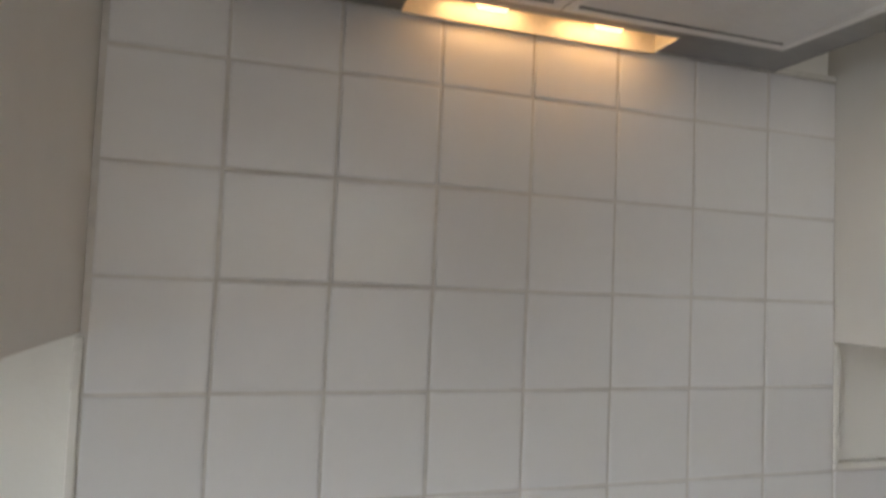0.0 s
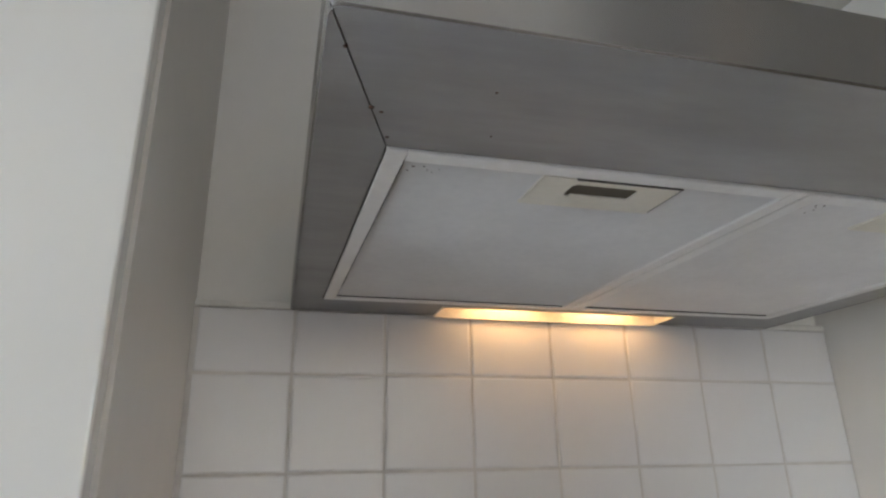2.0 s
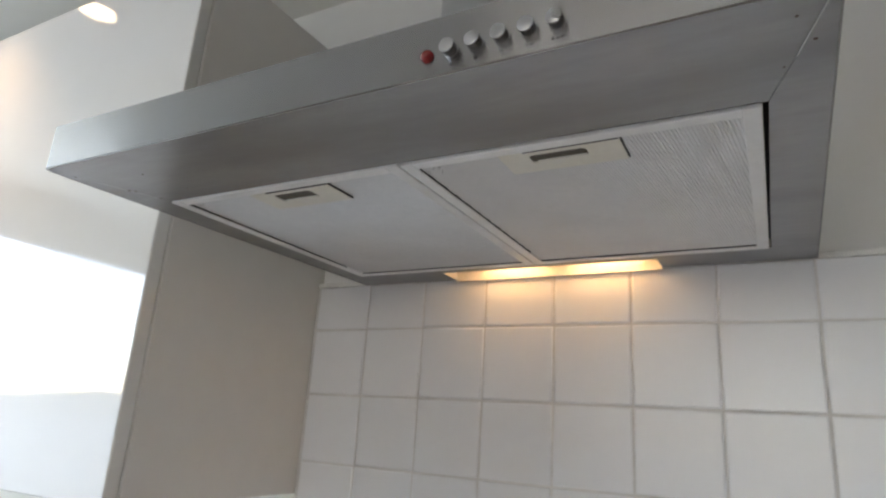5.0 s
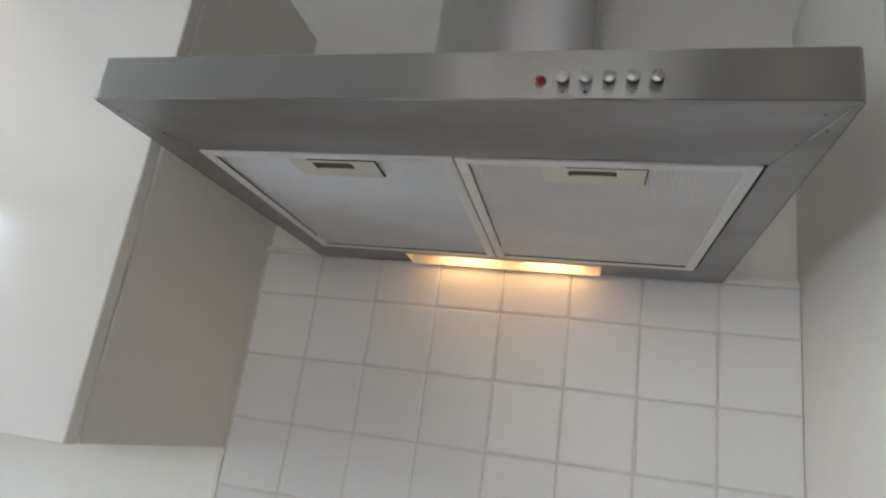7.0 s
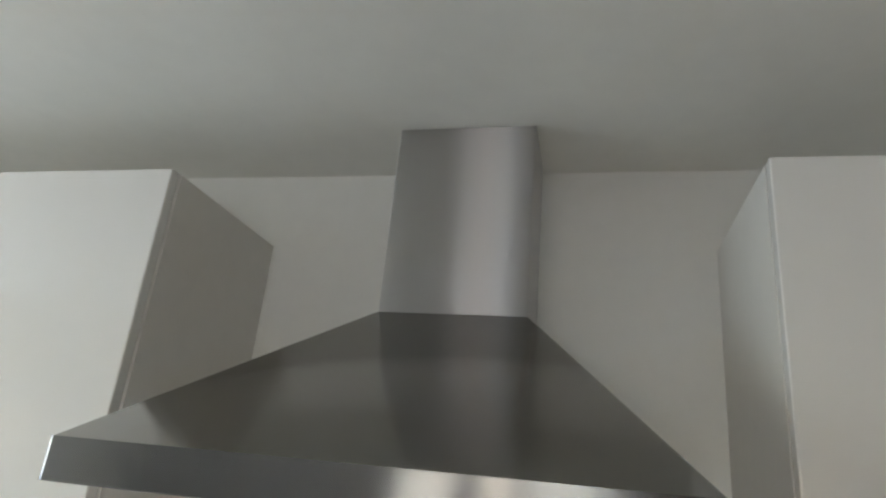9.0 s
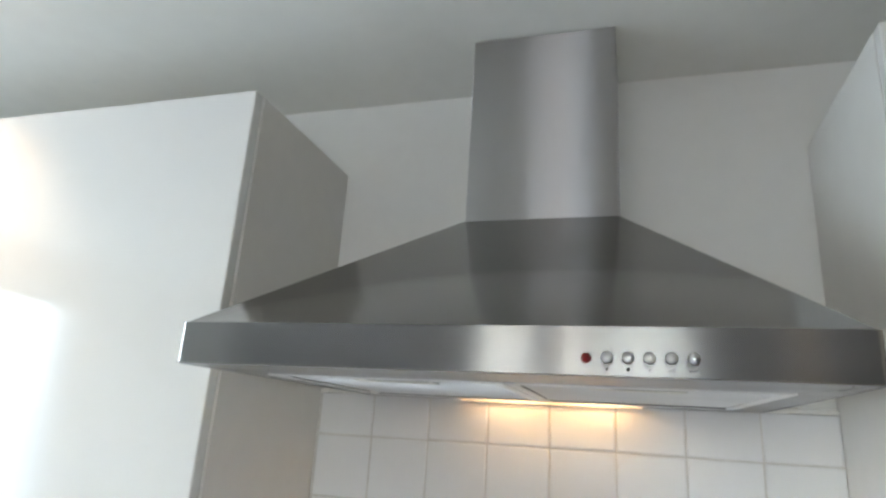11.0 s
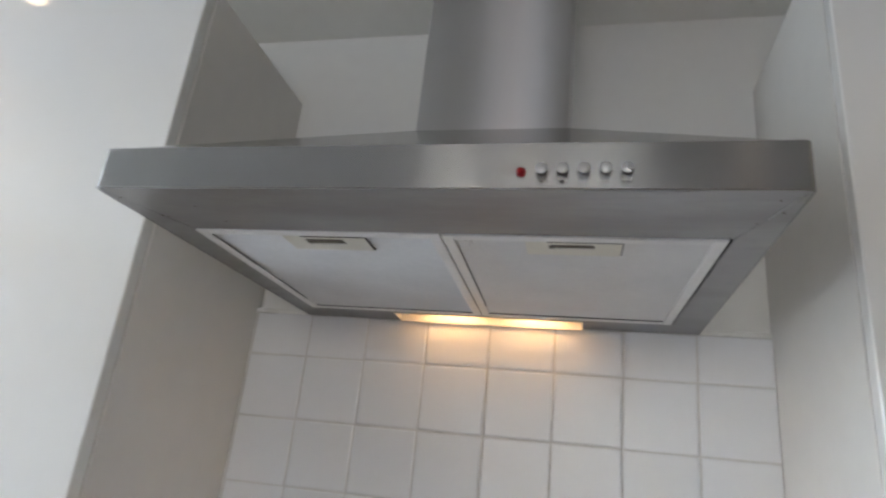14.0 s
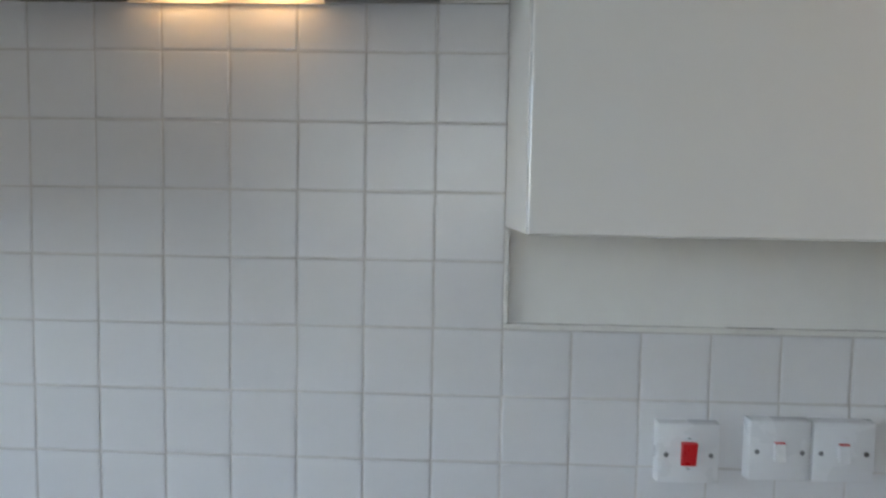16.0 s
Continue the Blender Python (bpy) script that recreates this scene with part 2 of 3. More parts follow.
def window(name, axis, at, o0, o1, z0, z1, mullions, f=0.05, near=-0.06):
    """A white window: frame of four bars, upright bars, a sill and a pane."""
    w = base(name, *((at, (o0 + o1) / 2, z0) if axis == "x" else ((o0 + o1) / 2, at, z0)), "white plastic framed window with clear glass", "window", kind="structure")

    def bar(u0, u1, w0, w1, d0=near - 0.07, d1=near):
        if axis == "x":
            return rounded(at + d0, at + d1, u0, u1, w0, w1, 0.004)
        return rounded(u0, u1, at + d0, at + d1, w0, w1, 0.004)

    part("window_frame", bar(o0, o0 + f, z0, z1), M_UPVC, w)
    part("window_frame", bar(o1 - f, o1, z0, z1), M_UPVC, w)
    part("window_frame", bar(o0 + f, o1 - f, z1 - f, z1), M_UPVC, w)
    part("window_frame", bar(o0 + f, o1 - f, z0, z0 + f), M_UPVC, w)
    for c, half in mullions:
        part("mullion", bar(c - half, c + half, z0 + f, z1 - f), M_UPVC, w)
    part("window_sill", bar(o0 + 0.001, o1 - 0.001, z0 + 0.001, z0 + 0.02, near, 0.03), M_UPVC, w)
    pane = part("pane", bar(o0 + f, o1 - f, z0 + f, z1 - f, near - 0.038, near - 0.034), M_GLASS, w)
    pane.visible_shadow = False


window("window_1", "x", WEST, *W1, [], 0.03, -0.004)
window("window_2", "y", SOUTH, *W2, [(0.215, 0.065), (0.495, 0.03)])

# ---- outside ----
bm = bmesh.new()
bm.faces.new([bm.verts.new(p) for p in ((-2500, -2500, -4), (2500, -2500, -4), (2500, 2500, -4), (-2500, 2500, -4))])
structure("ground", bm, M_LAND, "hazy green fields reaching to the horizon", "ground")


def tree_line(x, y0, y1, step, height):
    """A far wood seen end on: an uneven crest of many crowns, with depth."""
    bm = bmesh.new()
    rows = []
    n = int((y1 - y0) / step)
    for i in range(n + 1):
        y = y0 + i * step
        h = height * (0.75 + 0.5 * noise.noise((y * 0.012, 0, 0)) + 0.22 * noise.noise((y * 0.09, 3, 0)))
        rows.append([bm.verts.new((x + 30, y, -4)), bm.verts.new((x + 20, y, h * 0.8)), bm.verts.new((x, y, h)), bm.verts.new((x - 40, y, -4))])
    for a, b in zip(rows, rows[1:]):
        for i in range(3):
            bm.faces.new((a[i], a[i + 1], b[i + 1], b[i]))
    return bm


tagged(new("backdrop", mesh_of("backdrop", tree_line(-420, -900, 900, 4, 13), M_TREE)), "distant wooded ridge in haze", "backdrop", kind="structure")

# ---- wall cabinets ----
CAB0, CAB1 = 1.4607, 2.1736


def wall_cabinet(x0, x1, label, left=0.002, right=0.003):
    """Carcass with side panels, top, bottom, back and one flush glossy door."""
    c = base("wall_cabinet", (x0 + x1) / 2, PLASTER, CAB0, label, "wall cabinet", "wall cabinets beside the hood")
    t, f = 0.018, -0.2829
    part("side_panel", box(bmesh.new(), x0, x0 + t, f, PLASTER, CAB0, CAB1), M_CARC, c)
    part("side_panel", box(bmesh.new(), x1 - t, x1, f, PLASTER, CAB0, CAB1), M_CARC, c)
    part("top_panel", box(bmesh.new(), x0 + t, x1 - t, f, PLASTER, CAB1 - t - 0.002, CAB1 - 0.002), M_CARC, c)
    part("bottom_panel", box(bmesh.new(), x0 + t, x1 - t, f, PLASTER, CAB0 + 0.001, CAB0 + t), M_CARC, c)
    part("back_panel", box(bmesh.new(), x0 + t, x1 - t, PLASTER - 0.008, PLASTER, CAB0 + t, CAB1 - t - 0.002), M_CARC, c)
    part("door", rounded(x0 + left, x1 - right, f - 0.0195, f - 0.0008, CAB0 - 0.001, CAB1 + 0.001, 0.002, 3), M_GLOSS, c, "high-gloss white door")
    return c


wall_cabinet(-0.600, -0.0045, "white high-gloss wall cabinet with beige-white side panel", right=0.0025)
wall_cabinet(-1.202, -0.603, "white high-gloss wall cabinet beside another one")
wall_cabinet(0.7788, 1.3785, "white high-gloss wall cabinet over tiles and switches", left=0.0006)

# ---- cooker hood ----
TOP_TRIM = 1.7745
HX0, HX1, HF = 0.0914, 0.6828, -0.4901
RIM = 0.0395


def under(y):
    """Height of the hood's underside: it sags a little towards the front."""
    return 1.7665 + 0.0164 * y


hood = base("cooker_hood", (HX0 + HX1) / 2, 0, 1.766, "brushed stainless steel chimney cooker hood, lamps lit", "cooker hood")

# rim: a folded band along the front and both ends
t = 0.0012
r = 0.006
ring_out = []
for cx, sx in ((HX0, 1), (HX1, -1)):
    arc = []
    for k in range(6):
        a = math.pi / 2 * k / 5
        arc.append((cx + sx * (r - r * math.cos(a)), HF + r - r * math.sin(a)))
    ring_out.append(arc if sx == 1 else arc[::-1])
path = [(HX0, -0.001)] + ring_out[0] + ring_out[1] + [(HX1, -0.001)]
bm = bmesh.new()
cx0 = (HX0 + HX1) / 2
rows = []
for x, y in path:
    xi, yi = x + (t if x < cx0 else -t), y + (t if y < -0.002 else 0)
    rows.append([bm.verts.new((x, y, under(y) + 0.0009)), bm.verts.new((x, y, under(y) + RIM)), bm.verts.new((xi, yi, under(y) + RIM - 0.0005)), bm.verts.new((xi, yi, under(y))), bm.verts.new((x + (xi - x) * 0.7, y + (yi - y) * 0.7, under(y)))])
for a, b in zip(rows, rows[1:]):
    for i in range(5):
        bm.faces.new((a[i], a[(i + 1) % 5], b[(i + 1) % 5], b[i]))
bm.faces.new(rows[0])
bm.faces.new(rows[-1][::-1])
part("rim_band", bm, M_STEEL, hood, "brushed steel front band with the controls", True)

# canopy: four sloping sheets up to the chimney
CX0, CX1, CY, CZ = 0.2783, 0.4962, -0.1546, 2.0107
zt = RIM
bm = bmesh.new()
low = [(HX0 + 0.002, -0.001, under(0) + zt), (HX0 + 0.002, HF + 0.002, under(HF) + zt), (HX1 - 0.002, HF + 0.002, under(HF) + zt), (HX1 - 0.002, -0.001, under(0) + zt)]
high = [(CX0 - 0.003, -0.001, CZ), (CX0 - 0.003, CY - 0.003, CZ), (CX1 + 0.003, CY - 0.003, CZ), (CX1 + 0.003, -0.001, CZ)]
solid(bm, low, high)
bmesh.ops.recalc_face_normals(bm, faces=bm.faces[:])
edges = [e for e in bm.edges if abs(e.verts[0].co.z - e.verts[1].co.z) > 0.1 and e.verts[0].co.y < -0.1]
bmesh.ops.bevel(bm, geom=edges, offset=0.003, segments=2, profile=0.5, affect="EDGES")
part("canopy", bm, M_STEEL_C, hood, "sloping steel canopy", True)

bm = bmesh.new()
box(bm, CX0, CX1, CY, -0.001, CZ + 0.0015, CEIL - 0.003)
edges = [e for e in bm.edges if abs(e.verts[0].co.z - e.verts[1].co.z) > 0.1 and e.verts[0].co.y < -0.1]
bmesh.ops.bevel(bm, geom=edges, offset=0.002, segments=2, profile=0.5, affect="EDGES")
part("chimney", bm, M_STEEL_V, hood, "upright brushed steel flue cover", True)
part("chimney_joint", box(bmesh.new(), CX0 + 0.001, CX1 - 0.001, CY + 0.001, -0.001, CZ, CZ + 0.0015), M_DARK, hood)

# underside: four mitred plates round the filters
FX0, FXM, FX1, FY0, FY1 = 0.1300, 0.3910, 0.6460, -0.3873, -0.0605
LX0, LX1, LY0, LY1 = 0.246, 0.5235, -0.0465, -0.0045
SKEW = -0.025  # the filters sit a little askew in their opening


def skewed(x, y):
    return x + SKEW * (y - FY0)



def plate(name, ring, th=0.0012, up=0.0004, label=""):
    bm = solid(bmesh.new(), [(x, y, under(y) + up) for x, y in ring], [(x, y, under(y) + up + th) for x, y in ring])
    return part(name, bm, M_STEEL_U, hood, label)


a = 0.0013
g = 0.0006
B0, B1 = skewed(FX0, FY1) - 0.001, skewed(FX1, FY1) + 0.0018
plate("front_plate", [(HX0 + a + g, HF + a), (HX1 - a - 0.0002, HF + a), (FX1 + 0.0030, FY0 - 0.001), (FX0 - 0.001 + g, FY0 - 0.001)], label="smeared steel underside")
plate("side_plate", [(HX0 + a, HF + a + g), (FX0 - 0.001, FY0 - 0.001 + g), (B0, FY1), (HX0 + a, FY1)])
plate("side_plate", [(FX1 + 0.0034, FY0 - 0.0005), (HX1 - a, HF + a + 0.0003), (HX1 - a, FY1), (B1, FY1)])
for ring in ([(HX0 + a, FY1 + 0.0004), (LX0, FY1 + 0.0004), (LX0, -0.003), (HX0 + a, -0.003)], [(LX1, FY1 + 0.0004), (HX1 - a, FY1 + 0.0004), (HX1 - a, -0.003), (LX1, -0.003)], [(LX0 + 0.0002, FY1 + 0.0004), (LX1 - 0.0002, FY1 + 0.0004), (LX1 - 0.0002, LY0), (LX0 + 0.0002, LY0)]):
    plate("back_plate", ring)
# added chrome bead: stands in for lamp light leaking through the mitre gap
p, q = Vector((0.6770, HF + 0.0105, 0)), Vector((0.6640, -0.4360, 0))
turn = (q - p).to_track_quat("Z", "Y").to_matrix().to_4x4()
seam = turned(bmesh.new(), [(0.0007, 0), (0.0007, (q - p).length)], Matrix.Translation((p.x, p.y, under(p.y) + 0.0004)) @ turn, 8)
part("mitre_seam", seam, M_CHROME, hood, "added chrome bead standing in for lamp light through the mitre", True)
# closed above the plates by a near-black sheet, painted as the unlit inside
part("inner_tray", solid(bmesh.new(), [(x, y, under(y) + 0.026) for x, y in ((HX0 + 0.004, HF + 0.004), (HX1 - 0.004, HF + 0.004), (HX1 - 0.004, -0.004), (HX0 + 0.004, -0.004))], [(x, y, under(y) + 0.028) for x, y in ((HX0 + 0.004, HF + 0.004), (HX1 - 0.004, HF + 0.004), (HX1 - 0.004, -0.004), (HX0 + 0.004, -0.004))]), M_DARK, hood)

# rust specks and screws along the mitres
for x, y, s in ((0.1005, -0.466, 0.0020), (0.1165, -0.424, 0.0026), (0.1215, -0.421, 0.0018), (0.128, -0.398, 0.0018), (0.168, -0.448, 0.0014), (0.178, -0.410, 0.0012), (0.672, -0.447, 0.0022), (0.664, -0.470, 0.0016), (0.658, -0.425, 0.0012)):
    bm = turned(bmesh.new(), [(s * 0.6, 0), (s * 0.5, -0.0004), (s * 0.2, -0.0007)], pose(x, y, under(y) + 0.0006), 9)
    part("rivet", bm, M_RUST, hood, "small rusty rivet", True)


def grease_filter(x0, x1, px0, px1, py0, py1, weave, front):
    """A framed filter of crossed aluminium strands with a latch plate."""
    def up(bm):
        for v in bm.verts:
            v.co.z += under(v.co.y)
            v.co.x = skewed(v.co.x, v.co.y)
        return bm

    FY0 = front
    # backing toned down to give the strands shaded depth
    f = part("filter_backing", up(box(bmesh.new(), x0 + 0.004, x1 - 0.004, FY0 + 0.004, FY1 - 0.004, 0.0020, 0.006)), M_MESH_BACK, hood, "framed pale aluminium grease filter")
    w = 0.011
    for q in ((x0, x0 + w, FY0, FY1), (x1 - w, x1, FY0, FY1), (x0 + w, x1 - w, FY0, FY0 + w), (x0 + w, x1 - w, FY1 - w, FY1)):
        part("filter_rail", up(rounded(*q, -0.0012, 0.004, 0.0008)), M_FILTER, f)
    mx0, mx1, my0, my1 = x0 + w, x1 - w, FY0 + w, FY1 - w
    bm = bmesh.new()
    for ang, pitch, z, deep in weave:
        dx, dy = math.cos(radians(ang)), math.sin(radians(ang))
        nx, ny = -dy, dx
        mid = Vector(((mx0 + mx1) / 2, (my0 + my1) / 2))
        for k in range(-110, 111):
            p = mid + Vector((nx, ny)) * (k * pitch)
            lo, hi = -1.0, 1.0
            for o, d, b0, b1 in ((p.x, dx, mx0, mx1), (p.y, dy, my0, my1)):
                if abs(d) < 1e-6:
                    if not b0 < o < b1:
                        lo, hi = 1, -1
                    continue
                s0, s1 = sorted(((b0 - o) / d, (b1 - o) / d))
                lo, hi = max(lo, s0), min(hi, s1)
            if hi - lo < 0.004:
                continue
            q0, q1 = p + Vector((dx, dy)) * lo, p + Vector((dx, dy)) * hi
            h = pitch * 0.42
            ends = []
            for q in (q0, q1):
                ends.append([bm.verts.new((q.x - nx * h, q.y - ny * h, z + deep)), bm.verts.new((q.x - nx * h * 0.3, q.y - ny * h * 0.3, z)), bm.verts.new((q.x + nx * h, q.y + ny * h, z + deep))])
            for i in range(3):
                bm.faces.new((ends[0][i], ends[0][(i + 1) % 3], ends[1][(i + 1) % 3], ends[1][i]))
    tagged(part("filter_mesh", up(bm), M_MESH, f, "expanded aluminium mesh"), kind="stuff")
    # latch plate: four bars round the finger slot, a dark sheet painted as its shade, and a pull lip
    sx0, sx1, sy0, sy1 = px0 + 0.0215, px1 - 0.0245, py0 + 0.0070, py1 - 0.0160
    bm = bmesh.new()
    ring = []
    n = 8
    for cx, cy, a0 in ((sx1 - 0.004, sy1 - 0.004, 0), (sx0 + 0.004, sy1 - 0.004, 90), (sx0 + 0.004, sy0 + 0.004, 180), (sx1 - 0.004, sy0 + 0.004, 270)):
        for k in range(n):
            aa = radians(a0 + 90 * k / (n - 1))
            ring.append((cx + 0.004 * math.cos(aa), cy + 0.004 * math.sin(aa)))
    outer = []
    for i in range(len(ring)):
        outer.append(((px1, py1), (px0, py1), (px0, py0), (px1, py0))[i // n])
    zl, zh = -0.0006, 0.0032
    vi = [[bm.verts.new((x, y, z)) for x, y in ring] for z in (zl, zh)]
    corner = {c: [bm.verts.new((c[0], c[1], z)) for z in (zl, zh)] for c in dict.fromkeys(outer)}
    m = len(ring)
    for i in range(m):
        j = (i + 1) % m
        bm.faces.new((vi[0][i], vi[0][j], vi[1][j], vi[1][i]))
        if outer[i] == outer[j]:
            bm.faces.new((corner[outer[i]][0], vi[0][j], vi[0][i]))
        else:
            bm.faces.new((corner[outer[i]][0], corner[outer[j]][0], vi[0][j], vi[0][i]))
            bm.faces.new((corner[outer[i]][0], corner[outer[i]][1], corner[outer[j]][1], corner[outer[j]][0]))
    part("latch_plate", up(bm), M_LATCH, f, "cream plastic latch plate with a finger slot")
    part("finger_well", up(box(bmesh.new(), sx0, sx1, sy0, sy1, 0.0003, 0.0009)), M_WELL, f)
    part("pull_lip", up(rounded(sx0 + 0.004, sx1 - 0.001, sy1 - 0.0034, sy1 - 0.0006, -0.0012, 0.0002, 0.0006)), M_LATCH, f)
    # solid dark strips painted as the shade beside the latch plate
    for v0, v1 in (((px1 + 0.0002), (px1 + 0.0012)),):
        part("latch_gap", up(box(bmesh.new(), v0, v1, py0 + 0.001, py1 - 0.001, -0.0002, 0.002)), M_DARK, f)
    part("latch_gap", up(box(bmesh.new(), px0 + 0.02, px1, py0 - 0.0011, py0 - 0.0001, -0.0014, 0.001)), M_DARK, f)
    # dark strips again, as shade along the rails
    for q in ((x0 - 0.0009, x0 - 0.0001, FY0 + 0.002, FY1), (x0 + w + 0.0001, x0 + w + 0.0006, FY0 + w + 0.001, FY1 - w - 0.04), (x0 + 0.01, x1 - 0.012, FY1 - w - 0.0007, FY1 - w - 0.0001)):
        part("shadow_gap", up(box(bmesh.new(), *q, -0.0002, 0.002)), M_DARK, f)
    rs = random.Random(int(x0 * 1000))
    for _ in range(7):
        gx, gy = x0 + 0.013 + rs.random() * 0.02, FY0 + 0.014 + rs.random() * 0.016
        sr = 0.0003 + 0.0004 * rs.random()
        part("grease_speck", turned(bmesh.new(), [(sr, 0), (sr * 0.6, -0.0003)], pose(gx, gy, under(gy) + 0.0008), 7), M_RUST, f)
    return f


grease_filter(FX0, FXM - 0.0008, 0.2220, 0.3105, -0.3745, -0.3345, ((-30, 0.0022, 0.0006, 0.0012), (62, 0.0040, 0.0013, 0.0006)), FY0)
grease_filter(FXM + 0.0008, FX1, 0.4705, 0.5590, -0.3740, -0.3375, ((84, 0.0025, 0.0008, 0.0006), (-4, 0.0032, 0.0012, 0.0005)), FY0 + 0.0016)

# lamp recess behind the filters, with two small bulbs
bm = bmesh.new()
zc = under((LY0 + LY1) / 2)
zr = zc + 0.022
recess = part("lamp_recess", box(bm, LX0, LX1, LY0, LY1, zr, zr + 0.001), M_RECESS, hood, "warmly lit metal lamp recess")
for q in ((LX0, LX0 + 0.001, LY0, LY1, zc - 0.0004, zr), (LX1 - 0.001, LX1, LY0, LY1, zc - 0.0004, zr), (LX0 + 0.001, LX1 - 0.001, LY0, LY0 + 0.001, zc - 0.0008, zr), (LX0 + 0.001, LX1 - 0.001, LY1 - 0.0014, LY1, zc - 0.0026, zr)):
    part("recess_wall", box(bmesh.new(), *q), M_RECESS, recess)
for x in (0.330, 0.455):
    y = (LY0 + LY1) / 2
    bm = turned(bmesh.new(), [(0.002, -0.016), (0.0045, -0.014), (0.005, 0), (0.0045, 0.014), (0.002, 0.016)], pose(x, y, zc + 0.009, 0, 90, 0), 14)
    part("bulb", bm, M_BULB, recess, "small lit halogen bulb", True)
    lamp = new("hood_lamp", bpy.data.lights.new("hood_lamp", "AREA"))
    lamp.data.shape, lamp.data.size, lamp.data.size_y = "RECTANGLE", 0.085, 0.022
    lamp.data.energy, lamp.data.color = 0.0045, (1.0, 0.69, 0.36)
    lamp.matrix_world = look((x, y, zr - 0.004), (x, y, 0))

# controls on the front band
for i in range(6):
    x, z = 0.4760 + 0.01584 * i, 1.7726 + 0.0001 * i
    if i == 0:
        bm = turned(bmesh.new(), [(0.0042, 0), (0.0042, 0.0012), (0.0034, 0.0028), (0.0018, 0.0038), (0.0004, 0.0041)], pose(x, HF, z, 90, 0, 0), 18)
        part("indicator", bm, M_RED, hood, "dark red indicator lens", True)
    else:
        bm = turned(bmesh.new(), [(0.0050, 0), (0.0050, 0.0007), (0.0043, 0.0009), (0.0043, 0.0066)], pose(x, HF, z, 90, 0, 0), 22)
        button = part("push_button", bm, M_KNURL, hood, "chrome push button", True)
        bm = turned(bmesh.new(), [(0.0044, 0.0066), (0.0046, 0.0069), (0.0044, 0.0076), (0.0036, 0.0080), (0.0004, 0.0082)], pose(x, HF, z, 90, 0, 0), 22)
        part("button_cap", bm, M_CAP, button, "satin metal cap", True)
        spots = {1: (0.0,), 2: (0.0,), 3: (0.0,), 4: (-0.0013, 0.0013), 5: (-0.0026, 0.0, 0.0026)}[i]
        for s in spots:
            rr = 0.0007 if i > 2 else 0.0011
            ring = [(0.0014, 0), (0.0014, 0.0002), (0.0009, 0.0002), (0.0009, 0.0001)] if i == 2 else [(rr, 0), (rr, 0.0002)]
            bm = turned(bmesh.new(), ring, pose(x + s, HF, 1.7645, 90, 0, 0), 12)
            part("printed_mark", bm, M_INK, hood)

# sealant where the hood meets the tiles, and old grease specks on the filter's corner
for x0, x1 in ((0.030, 0.093), (0.678, 0.728)):
    bm = bmesh.new()
    n = 14
    rows = []
    for k in range(n + 1):
        x = x0 + (x1 - x0) * k / n
        rr = 0.0016 + 0.0012 * abs(noise.noise((x * 90, 1, 4)))
        rows.append([bm.verts.new((x, PLASTER - 0.001 - rr * 1.8 * math.cos(aa) - 0.002, TOP_TRIM + rr * math.sin(aa))) for aa in (-0.2, 0.5, 1.1, 1.7, 2.4)])
    for p, q in zip(rows, rows[1:]):
        for i in range(4):
            bm.faces.new((p[i], p[i + 1], q[i + 1], q[i]))
    tagged(new("sealant", mesh_of("sealant", bm, M_SEAL, True)), "uneven off-white bead of sealant", "sealant", "sealant beads on the tile trim")

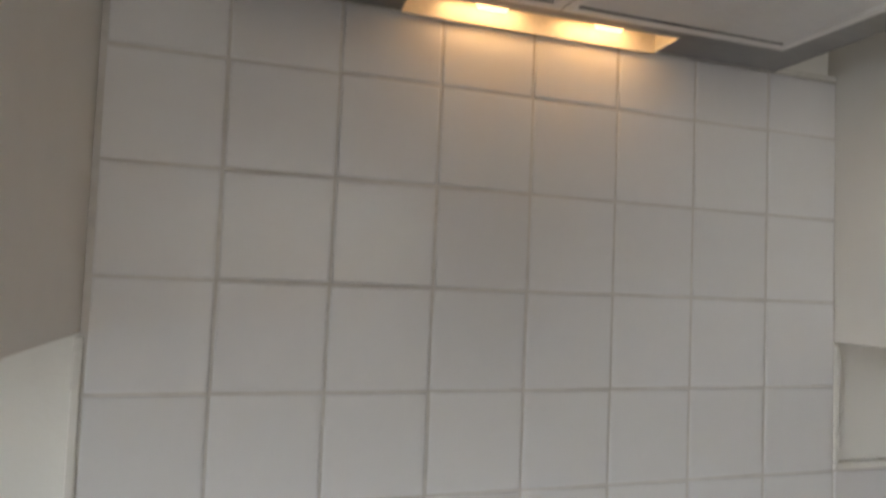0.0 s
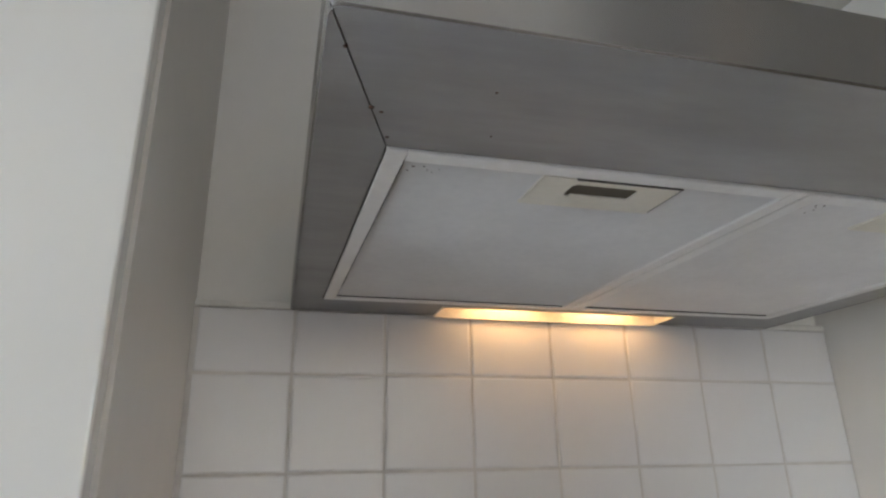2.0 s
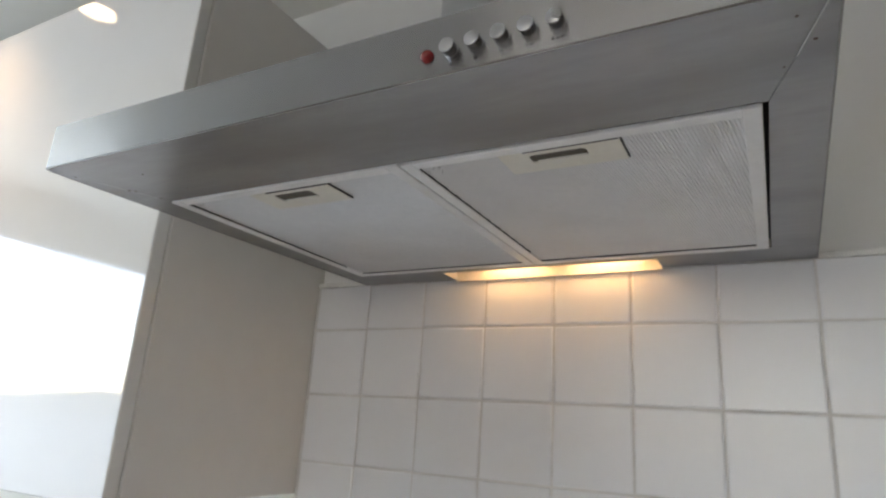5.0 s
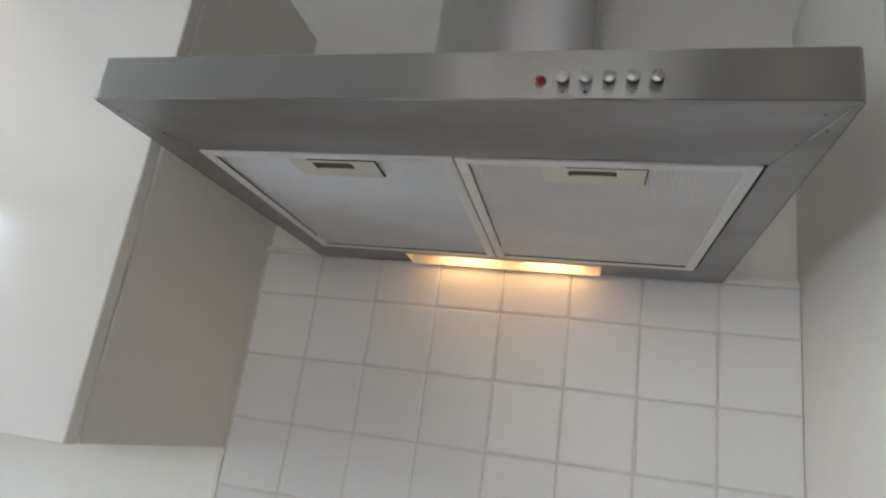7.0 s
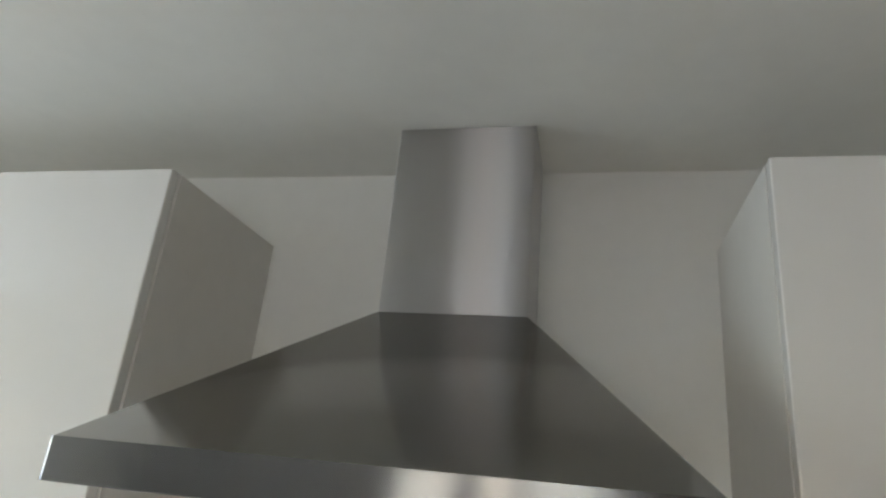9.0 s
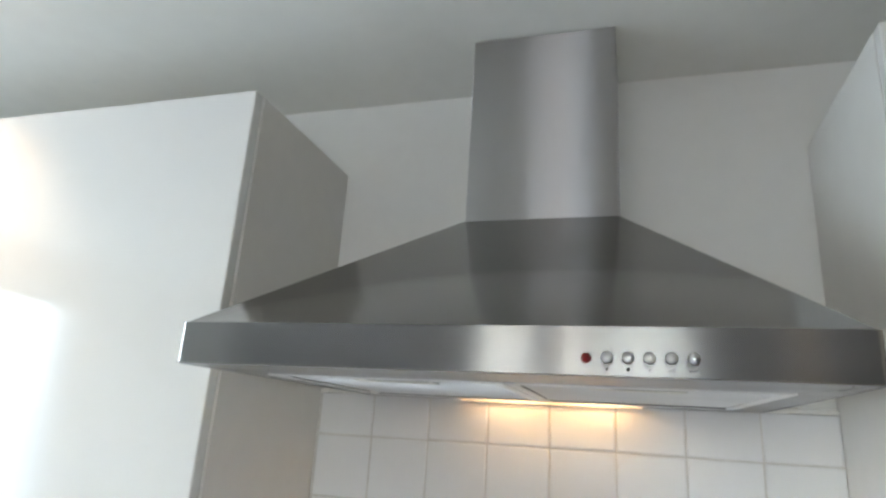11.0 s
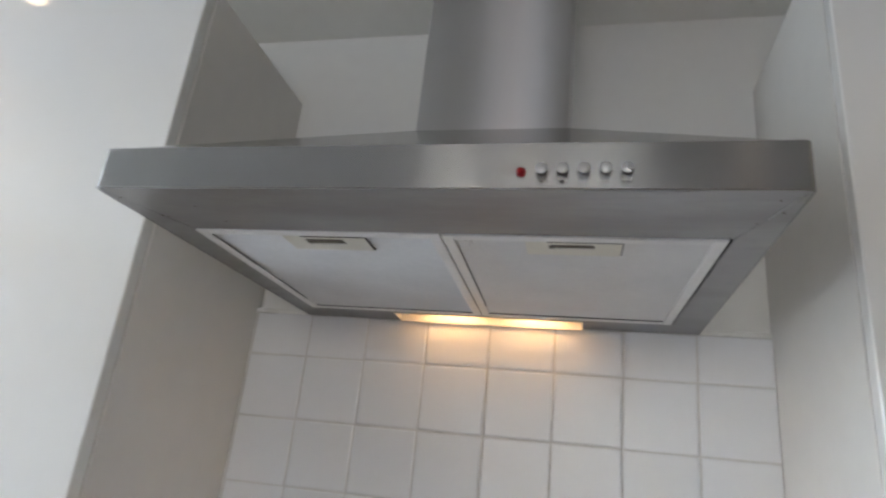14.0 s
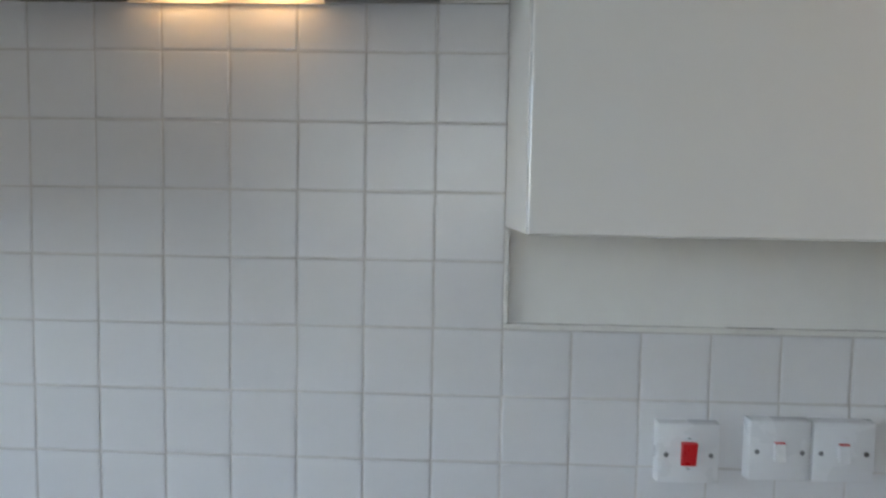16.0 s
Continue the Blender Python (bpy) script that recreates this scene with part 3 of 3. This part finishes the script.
# ---- switches ----


def switch_plate(x0, x1, z0, z1, kind):
    c, h = (x0 + x1) / 2, (z0 + z1) / 2
    label = "white switch plate with a red rocker, on tiles" if kind == "cooker" else "white switch plate with a small rocker, on tiles"
    s = base("wall_switch", c, 0.0005, h, label, "wall switch", "switches on the tiles")
    bm = solid(bmesh.new(), [(x0, 0.0005, z0), (x1, 0.0005, z0), (x1, 0.0005, z1), (x0, 0.0005, z1)], [(x0 + 0.0015, -0.0175, z0 + 0.0015), (x1 - 0.0015, -0.0175, z0 + 0.0015), (x1 - 0.0015, -0.0175, z1 - 0.0015), (x0 + 0.0015, -0.0175, z1 - 0.0015)])
    bmesh.ops.recalc_face_normals(bm, faces=bm.faces[:])
    bmesh.ops.bevel(bm, geom=bm.edges[:], offset=0.0012, segments=2, profile=0.5, affect="EDGES")
    part("plate", bm, M_SWITCH, s, "", True)
    for dx in (-0.031, 0.031):
        bm = turned(bmesh.new(), [(0.0034, 0), (0.0034, 0.0005), (0.0026, 0.0011), (0.0004, 0.0013)], pose(c + dx, -0.0173, h - 0.002, 90, 0, 0), 14)
        part("screw", bm, M_SCREW, s, "", True)
    if kind == "cooker":
        bm = solid(bmesh.new(), [(c - 0.0105, -0.017, h - 0.017), (c + 0.0105, -0.017, h - 0.017), (c + 0.0105, -0.017, h + 0.017), (c - 0.0105, -0.017, h + 0.017)], [(c - 0.0098, -0.0208, h - 0.0162), (c + 0.0098, -0.0208, h - 0.0162), (c + 0.0098, -0.0255, h + 0.0162), (c - 0.0098, -0.0255, h + 0.0162)])
        part("rocker", bm, M_ROCKER, s, "bright red rocker")
        for dz in (-0.0215, 0.0215):
            part("printed_mark", box(bmesh.new(), c - 0.0025, c + 0.0025, -0.0177, -0.0173, h + dz - 0.0008, h + dz + 0.0008), M_SCREW, s)
    else:
        bm = solid(bmesh.new(), [(c - 0.0085, -0.017, h - 0.0135), (c + 0.0065, -0.017, h - 0.0135), (c + 0.0065, -0.017, h + 0.0115), (c - 0.0085, -0.017, h + 0.0115)], [(c - 0.008, -0.0245, h - 0.013), (c + 0.006, -0.0245, h - 0.013), (c + 0.006, -0.0200, h + 0.011), (c - 0.008, -0.0200, h + 0.011)])
        rk = part("rocker", bm, M_SWITCH, s)
        part("red_flash", box(bmesh.new(), c - 0.0075, c + 0.0055, -0.0215, -0.0178, h + 0.0112, h + 0.0128), M_ROCKER, rk, "red stripe on the rocker")


switch_plate(0.9965, 1.0835, 1.104, 1.191, "cooker")
switch_plate(1.1215, 1.2085, 1.1115, 1.1985, "fan")
switch_plate(1.2092, 1.2960, 1.1115, 1.1985, "fan")

# ---- ceiling downlights ----


def downlight(x, y, power, label):
    d = base("downlight", x, y, CEIL, label, "downlight", "downlights in the ceiling")
    bm = bmesh.new()
    turned(bm, [(0.043, 0.0), (0.043, -0.004), (0.036, -0.006), (0.033, -0.003), (0.033, -0.0005)], pose(x, y, CEIL), 28)
    part("bezel", bm, M_UPVC, d, "white ring", True)
    part("lamp", turned(bmesh.new(), [(0.030, -0.0032), (0.030, -0.0042), (0.024, -0.0062), (0.004, -0.0070)], pose(x, y, CEIL), 24), M_DOWN, d, "glowing lamp", True)
    part("bulb", turned(bmesh.new(), [(0.0065, -0.0066), (0.0062, -0.0090), (0.004, -0.0106), (0.001, -0.0112)], pose(x, y, CEIL), 18), M_HOT, d, "bright bulb", True)
    l = new("downlight_beam", bpy.data.lights.new("downlight_beam", "SPOT"))
    l.data.energy, l.data.color, l.data.spot_size, l.data.spot_blend, l.data.shadow_soft_size = power, (1.0, 0.75, 0.48), radians(95), 0.8, 0.025
    l.matrix_world = look((x, y, CEIL - 0.014), (x, y, 0))


downlight(-0.507, -0.437, 0.50, "round recessed ceiling downlight, lit warm white")
downlight(1.36, -0.48, 0.72, "round recessed ceiling downlight, lit warm white")
downlight(1.195, -1.92, 0.45, "round recessed ceiling downlight, lit warm white")

# ---- trims round the tiles, then the tiles ----
P = 0.0967
TOP = 1.768
ROW1 = 1.700


def trim(name, *q):
    structure(name, rounded(*q, 0.0015), M_TRIM, "thin white plastic tile trim", "trim")


trim("trim", -0.0042, 0.7780, -0.0012, PLASTER, TOP - 0.0005, TOP + 0.0065)
trim("trim", -0.0085, -0.0010, -0.0008, PLASTER, 0.92, CAB0 - 0.003)
trim("trim", 0.7785, 0.7855, -0.0012, PLASTER, 1.3225, CAB0 - 0.003)
trim("trim", 0.7785, 1.650, -0.0012, PLASTER, ROW1 - 4 * P + 0.0015, 1.3222)

bm = bmesh.new()
box(bm, -0.0043, 0.7785, 0.0013, PLASTER, 0.92, TOP - 0.001)
box(bm, 0.7785, 1.65, 0.0013, PLASTER, 0.92, ROW1 - 4 * P + 0.001)
grout = part("grout", bm, M_GROUT, wall_north, "grey-beige grout between the tiles")
GAP = 0.0020


def tile_mesh(w, h):
    """A glazed tile with a pillowed edge, its face at local y = 0."""
    bm = bmesh.new()
    rings = []
    for inset, y in ((0.0, 0.011), (0.0, 0.0022), (0.0004, 0.0010), (0.0012, 0.0003), (0.0026, 0.0), (0.0032, 0.0)):
        a, b = w / 2 - inset, h / 2 - inset
        rings.append([bm.verts.new(p) for p in ((-a, y, -b), (a, y, -b), (a, y, b), (-a, y, b))])
    for r0, r1 in zip(rings, rings[1:]):
        for i in range(4):
            bm.faces.new((r0[i], r0[(i + 1) % 4], r1[(i + 1) % 4], r1[i]))
    bm.faces.new(rings[-1])
    me = mesh_of("tile", bm, M_TILE)
    for p in me.polygons:
        p.use_smooth = True
    return me




def joint(i):
    """Where the upright joint i lies: the tiler lost his even pitch towards the cabinet."""
    return i * P if i < 7 else (0.6793 if i == 7 else 0.7788 + (i - 8) * 0.0978)


rng = random.Random(7)


def lay(mesh, cx, cz):
    ob = new("tile", mesh)
    ob.parent = wall_north
    ob.matrix_basis = pose(cx + rng.uniform(-0.0004, 0.0004), rng.uniform(-0.0003, 0.0003), cz + rng.uniform(-0.0004, 0.0004), rng.uniform(-0.25, 0.25), rng.uniform(-0.2, 0.2), rng.uniform(-0.25, 0.25))


shapes = {}
for col in range(16):
    cx, w = (joint(col) + joint(col + 1)) / 2, joint(col + 1) - joint(col) - GAP
    for row in range(9):
        if col > 7 and row < 5:
            continue
        cz, h = ((TOP + ROW1) / 2, TOP - ROW1 - GAP) if row == 0 else (ROW1 - (row - 0.5) * P, P - GAP)
        key = (round(w, 4), row == 0)
        if key not in shapes:
            shapes[key] = tile_mesh(w, h)
        lay(shapes[key], cx, cz)
